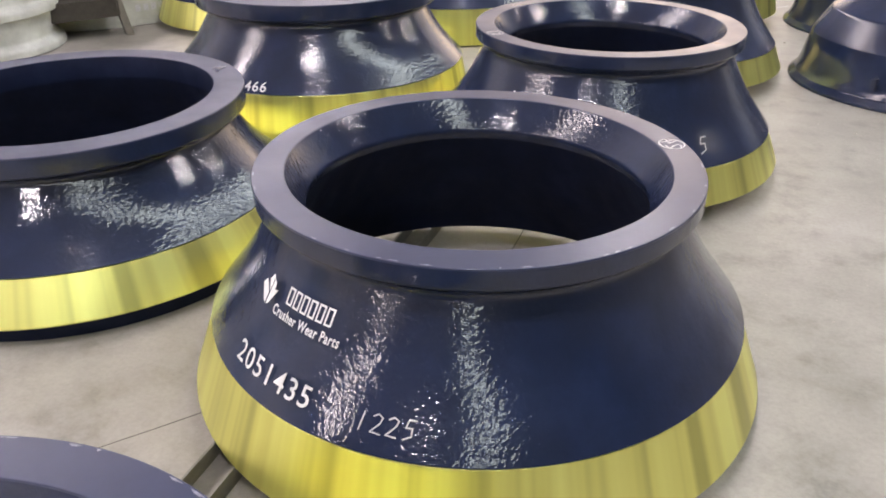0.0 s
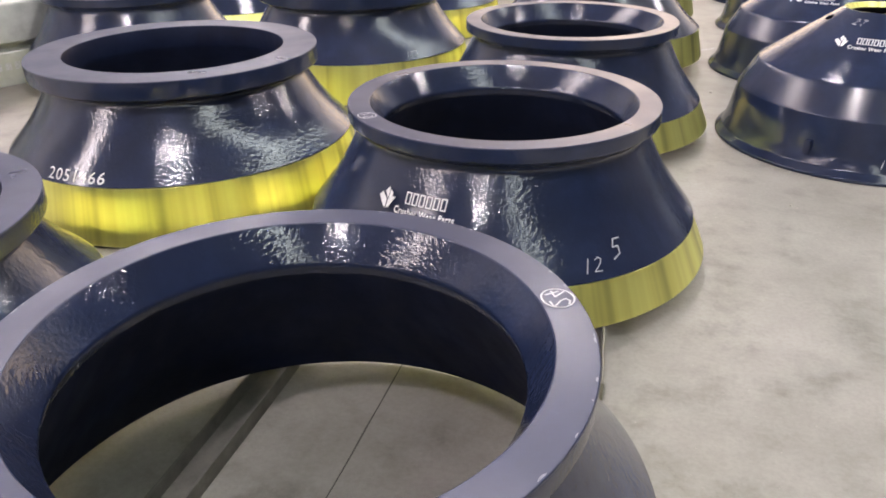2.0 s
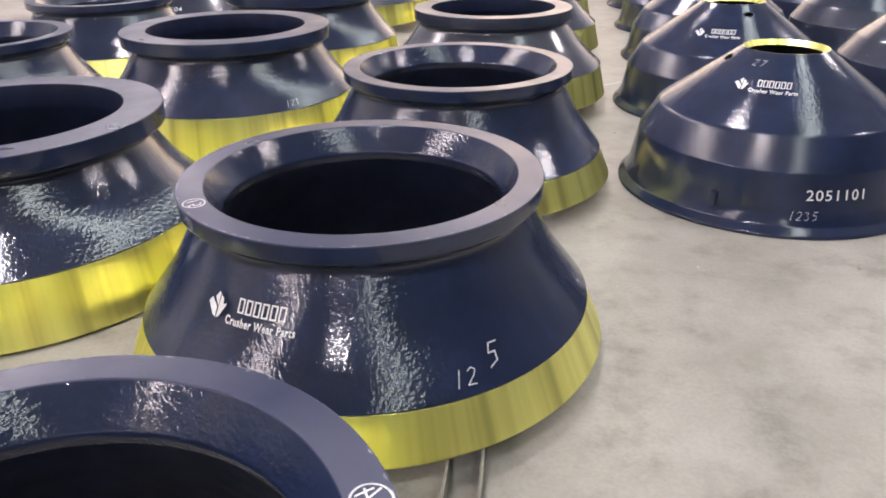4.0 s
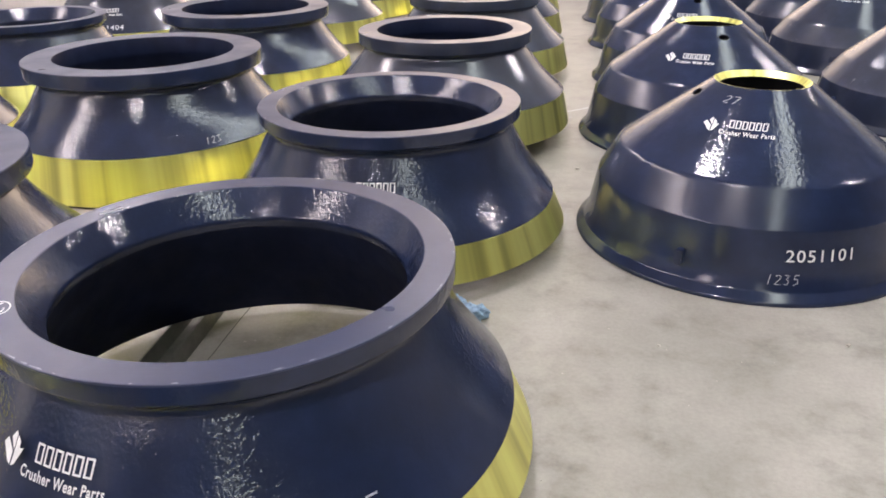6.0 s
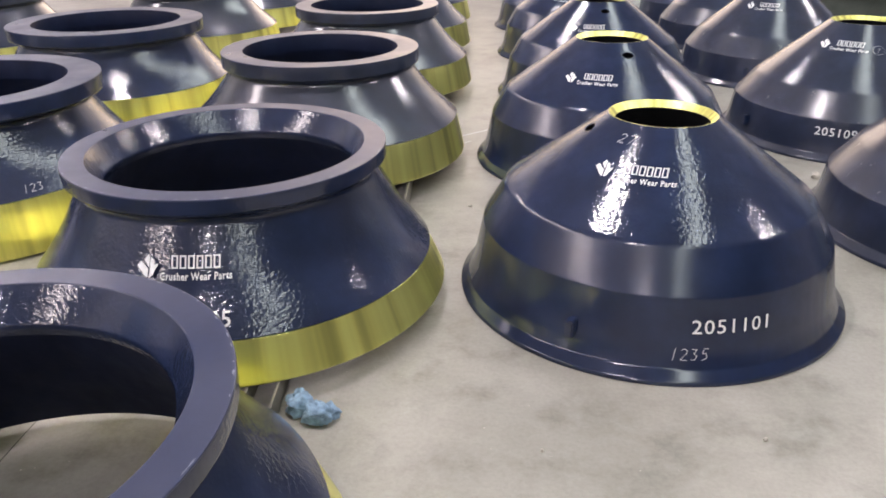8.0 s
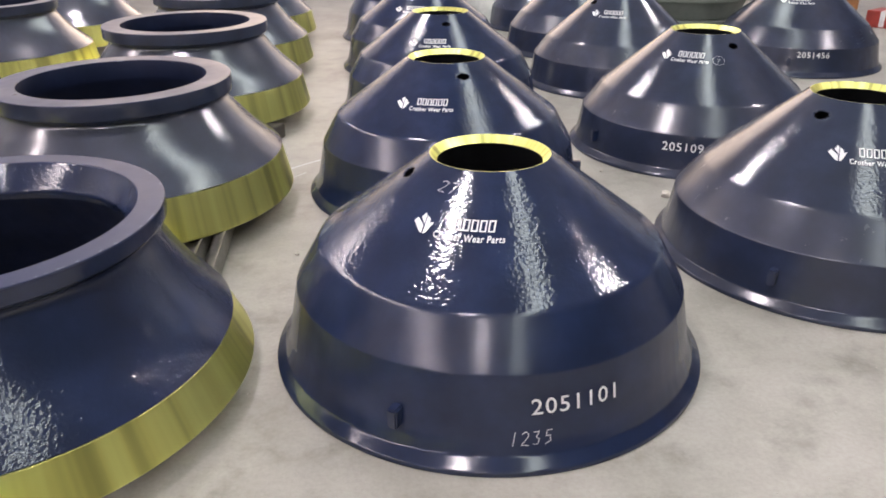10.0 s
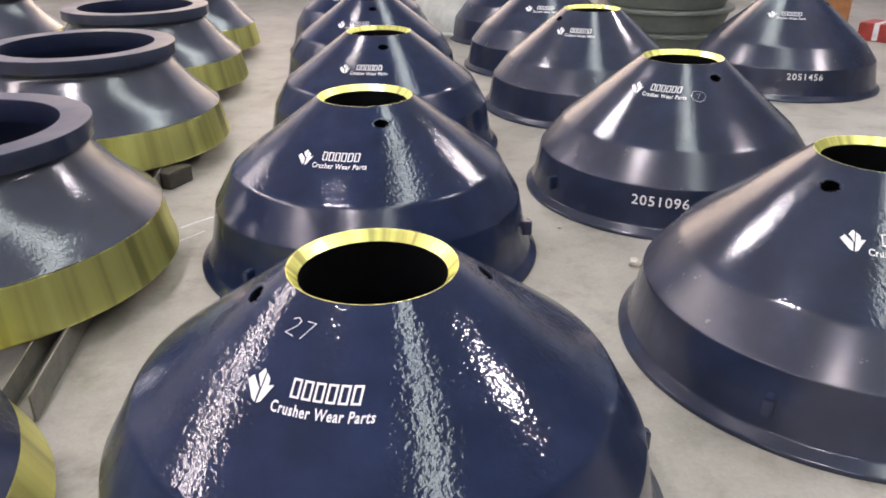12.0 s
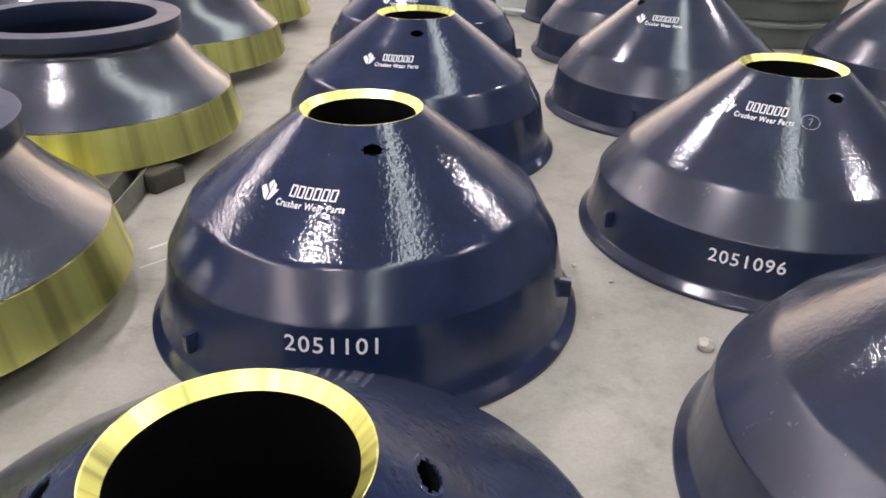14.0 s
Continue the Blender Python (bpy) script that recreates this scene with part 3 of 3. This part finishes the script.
MANTLES = [
    dict(x=3.227, y=5.142, turn=0, number="2051101", number_at=-97, words_at=-129, words_z=0.625, hole_at=-195, lug_at=-140, marks=[("1235", "skirt", -108, 0.055, 0.042, 0), ("27", "cone", -147, 0.718, 0.045, 0)], note=", chalked 27"),
    dict(x=3.839, y=6.783, turn=60, number="2051101", number_at=-113, number_z=0.255, words_at=-127, words_z=0.590, hole_at=-98, lug_at=-153),
    dict(x=4.558, y=8.402, turn=130, words_at=-122, hole_at=-107, lug_at=-120),
    dict(x=5.14, y=10.05, turn=200, words_at=-125, hole_at=-107),
    dict(x=5.70, y=11.75, turn=20, hole_at=-60),
    dict(kind="plain", x=5.146, y=5.144, turn=90, hole_at=-173, words_at=-130, lug_at=-157),
    dict(kind="plain", x=5.736, y=6.795, turn=150, number="2051096", number_at=-135, number_z=0.188, words_at=-146, words_z=0.642, hole_at=-96, lug_at=-183, marks=[("7", "cone", -118, 0.635, 0.03, 0.033)], note=", chalk ringed"),
    dict(kind="plain", x=6.445, y=8.602, turn=250, hole_at=-183, words_at=-140, words_z=0.63),
    dict(kind="plain", x=7.05, y=10.10, turn=300, hole_at=-60, words_at=-130),
    dict(kind="plain", x=7.65, y=11.65, turn=10, hole_at=-60),
    dict(kind="plain", x=8.555, y=8.496, turn=40, number="2051456", number_at=-125, words_at=-140, words_z=0.63, hole_at=-60),
]
for spec in MANTLES:
    mantle(**spec)

for r in ((-0.67, 1.30, 0.05, 3.22), (0.22, 3.55, 1.20, 6.50, MID_RAIL_H), (0.97, 2.80, 2.06, 6.45, MID_RAIL_H), (2.27, 6.00, 3.55, 9.90, HIGH_RAIL_H), (1.50, 6.55, 2.70, 10.2, HIGH_RAIL_H)):
    steel_rail(*r)


# ---- small things on the floor ----
def lump(bm, centre, size, rough, seed, sub=3):
    """An uneven rounded lump."""
    made = bmesh.ops.create_icosphere(bm, subdivisions=sub, radius=1.0)["verts"]
    for v in made:
        p = v.co.copy()
        k = 1 + rough * noise.noise(p * 1.6 + Vector((seed, 0, 0))) + 0.5 * rough * noise.noise(p * 4.3 + Vector((0, seed, 0))) + 0.25 * rough * noise.noise(p * 9.0 + Vector((0, 0, seed)))
        v.co = Vector((centre[0] + p.x * size[0] * k, centre[1] + p.y * size[1] * k, max(centre[2] + p.z * size[2] * k, 0.0015)))


def glove(x, y, turn):
    ob = thing("work_glove", "crumpled pale blue knitted work gloves dropped on the floor", "glove", pose(x, y, 0, 0, 0, turn))
    bm = bmesh.new()
    lump(bm, (-0.035, 0.022, 0.028), (0.052, 0.042, 0.034), 0.45, 3.1, 4)
    lump(bm, (-0.045, 0.06, 0.035), (0.022, 0.03, 0.028), 0.5, 5.7, 3)
    part("ball", bm, GLOVE, ob, smooth=70)
    bm = bmesh.new()
    lump(bm, (0.042, -0.018, 0.03), (0.056, 0.045, 0.036), 0.5, 9.4, 4)
    lump(bm, (0.01, 0.0, 0.03), (0.025, 0.022, 0.028), 0.6, 1.9, 3)
    part("cuff", bm, GLOVE, ob, smooth=70)


glove(1.672, 4.585, -20)


def pebble(x, y, size, seed):
    ob = thing("pebble", "pale chip of casting sand on the floor", "pebble", pose(x, y, 0, 0, 0, seed * 40), "chips on the floor")
    bm = bmesh.new()
    lump(bm, (0, 0, size * 0.4), (size, size * 0.75, size * 0.6), 0.5, seed, 2)
    part("chip", bm, STONE, ob, smooth=30)


for spec in ((4.88, 6.03, 0.035, 1), (5.00, 5.86, 0.02, 2), (4.72, 6.72, 0.014, 3), (4.80, 6.55, 0.012, 4), (3.05, 4.05, 0.010, 5), (4.55, 5.6, 0.012, 6), (2.35, 4.2, 0.008, 7), (2.55, 5.0, 0.009, 8), (2.75, 6.2, 0.012, 9)):
    pebble(*spec)


def grit():
    """Fine crumbs strewn over the walked part of the floor."""
    rng = random.Random(4)
    bm = bmesh.new()
    for _ in range(900):
        s = rng.uniform(0.0012, 0.0042)
        v = rng.uniform(-2, 13)
        u = rng.choice((rng.uniform(-6, 9), rng.gauss(0.55, 0.55), rng.gauss(2.6, 0.4)))
        p = HALL @ Vector((u, v, 0))
        q = [bm.verts.new((p.x + s * rng.uniform(0.5, 1.3) * math.cos(a), p.y + s * rng.uniform(0.5, 1.3) * math.sin(a), 0.0005)) for a in (0, 1.6, 3.2, 4.8)]
        top = bm.verts.new((p.x, p.y, s))
        for i in range(4):
            bm.faces.new((q[i], q[(i + 1) % 4], top))
    tagged(new("grit", mesh_of("grit", bm, STONE, 0)), "fine pale grit strewn over the concrete", "grit", kind="stuff")


grit()


def floor_line(x0, y0, x1, y1, width, mat, what, label):
    ob = new(what)
    d = math.hypot(x1 - x0, y1 - y0)
    ob.matrix_basis = pose(x0, y0, 0, 0, 0, math.degrees(math.atan2(y1 - y0, x1 - x0)))
    rng = random.Random(int(100 * d) + int(10 * x0))
    bm = bmesh.new()
    n = max(4, int(d / 0.08))
    rows = []
    off = 0.0
    for i in range(n + 1):
        off = 0.8 * off + rng.uniform(-0.5, 0.5) * width
        w = width * rng.uniform(0.35, 0.65)
        rows.append((bm.verts.new((d * i / n, off - w, 0.0012)), bm.verts.new((d * i / n, off + w, 0.0012))))
    for a, b in zip(rows, rows[1:]):
        bm.faces.new((a[0], b[0], b[1], a[1]))
    tagged(ob, label, "floor mark", kind="structure")
    part("line", bm, mat, ob, smooth=0)


CRACK = plain("dirt_in_crack", (0.09, 0.085, 0.075), 0.9)
floor_line(0.06, 2.15, 0.58, 3.55, 0.005, CRACK, "floor_crack", "thin dark crack in the concrete")
floor_line(-1.3, 1.55, -0.55, 2.0, 0.004, CRACK, "floor_crack", "thin dark crack in the concrete")
floor_line(0.62, 4.35, 1.05, 5.5, 0.005, CRACK, "floor_crack", "thin dark crack in the concrete")
floor_line(3.02, 7.45, 3.35, 7.58, 0.016, CHALK, "chalk_streak", "pale chalk streak on the concrete")
floor_line(2.98, 7.28, 3.12, 7.36, 0.010, CHALK, "chalk_streak", "pale chalk streak on the concrete")


def wood_block(x, y, turn, size):
    ob = thing("wood_block", "dark timber packing block under a liner", "block", pose(x, y, 0, 0, 0, turn))
    part("block", box_bm(-size[0], -size[1], 0, size[0], size[1], size[2], bevel=0.006), TIMBER, ob, smooth=0)


wood_block(3.10, 8.16, 40, (0.10, 0.06, 0.10))
wood_block(2.36, 6.66, 30, (0.10, 0.06, 0.08))


# ---- other castings and goods at the edges of the hall floor ----
def casting(x, y, mat, label, pieces):
    """A casting, or a stack of them, of turned pieces: (name, corners)."""
    ob = thing("grey_casting", label, "casting", pose(x, y, 0), "grey castings")
    for name, corners in pieces:
        part(name, lathe([(corners, 0)], 96), mat, ob)
    return ob


r = 1.0
ring = casting(-3.15, 7.7, GREY_PAINT, "large pale grey primed ring casting with a groove", [
    ("foot", [(r - 0.25, 0.0, 0), (r - 0.004, 0.0, 0.01), (r, 0.25, 0.01), (r - 0.05, 0.27, 0.01), (r - 0.05, 0.318, 0), (r - 0.25, 0.318, 0), (r - 0.25, 0.0, 0)]),
    ("rim", [(r - 0.25, 0.32, 0), (r + 0.03, 0.32, 0.012), (r + 0.02, 0.60, 0.02), (r - 0.25, 0.62, 0.02), (r - 0.25, 0.32, 0)])])
bm = bmesh.new()
face = on_turned((r - 0.003, 0.12), (r, 0.25), -52, 0.004)
for i in range(5):
    polygon(bm, [(0.07 * i, 0.0), (0.07 * i + 0.045, 0.0), (0.07 * i + 0.045, 0.055), (0.07 * i, 0.055)], face)
part("mark", bm, CHALK, ring, "row of small pale bars", smooth=0)

r = 0.62
casting(-3.55, 6.2, GREY_PAINT, "stack of pale grey ribbed ring castings", [
    ("ring", [(r - 0.2, 0.272 * k, 0), (r + 0.03, 0.272 * k + 0.003, 0.01), (r + 0.03, 0.272 * k + 0.06, 0.02), (r - 0.03, 0.272 * k + 0.09, 0.02), (r - 0.01, 0.272 * k + 0.268, 0.01), (r - 0.2, 0.272 * k + 0.268, 0), (r - 0.2, 0.272 * k, 0)]) for k in range(4)])
r = 0.72
casting(8.75, 10.35, GREEN_GREY, "stack of green-grey primed bowl castings", [
    ("bowl", [(r - 0.3, 0.24 * k, 0), (r - 0.09, 0.24 * k + 0.002, 0.01), (r - 0.02, 0.24 * k + 0.19, 0.01), (r + 0.02, 0.24 * k + 0.195, 0.008), (r + 0.02, 0.24 * k + 0.236, 0.01), (r - 0.3, 0.24 * k + 0.236, 0), (r - 0.3, 0.24 * k, 0)]) for k in range(4)])
r = 0.75
casting(7.35, 12.4, GREY_PAINT, "grey primed cone casting standing on the floor", [
    ("flange", [(r - 0.2, 0.0, 0), (r, 0.0, 0.01), (r + 0.02, 0.05, 0.01), (r - 0.03, 0.07, 0), (r - 0.2, 0.07, 0), (r - 0.2, 0.0, 0)]),
    ("cone", [(r - 0.2, 0.072, 0), (r - 0.03, 0.072, 0.01), (r - 0.15, 0.5, 0.05), (r - 0.3, 0.55, 0.02), (r - 0.3, 0.072, 0)])])


def trestle(x, y, turn):
    ob = thing("steel_stand", "low grey steel stand with slanting legs", "stand", pose(x, y, 0, 0, 0, turn))
    for dx, dy in ((-0.35, -0.2), (-0.35, 0.2), (0.35, -0.2), (0.35, 0.2)):
        bm = box_bm(-0.03, -0.03, 0, 0.03, 0.03, 0.72, bevel=0.004)
        for v in bm.verts:
            v.co.x += dx * (1.15 - 0.35 * v.co.z / 0.72)
            v.co.y += dy
        part("leg", bm, STEEL, ob, smooth=0)
    part("top", box_bm(-0.4, -0.27, 0.72, 0.4, 0.27, 0.78, bevel=0.005), STEEL, ob, smooth=0)
    part("shelf", box_bm(-0.36, -0.23, 0.16, 0.36, 0.23, 0.3, bevel=0.005), TIMBER, ob, smooth=0)


trestle(-2.95, 6.55, 35)


def carton(x, y, turn, size, mat, label):
    ob = thing("carton", label, "box", pose(x, y, 0, 0, 0, turn), "boxes on the floor")
    part("box", box_bm(-size[0], -size[1], 0, size[0], size[1], size[2], bevel=0.008), mat, ob, smooth=0)
    part("tape", box_bm(-size[0] - 0.002, -0.03, 0.012, size[0] + 0.002, 0.03, size[2] + 0.002), HOUSING, ob, smooth=0)


carton(11.35, 9.5, 15, (0.2, 0.2, 0.2), RED, "red box standing on the floor")
carton(11.3, 10.5, -5, (0.35, 0.3, 0.75), ORANGE, "brown orange carton standing on the floor")
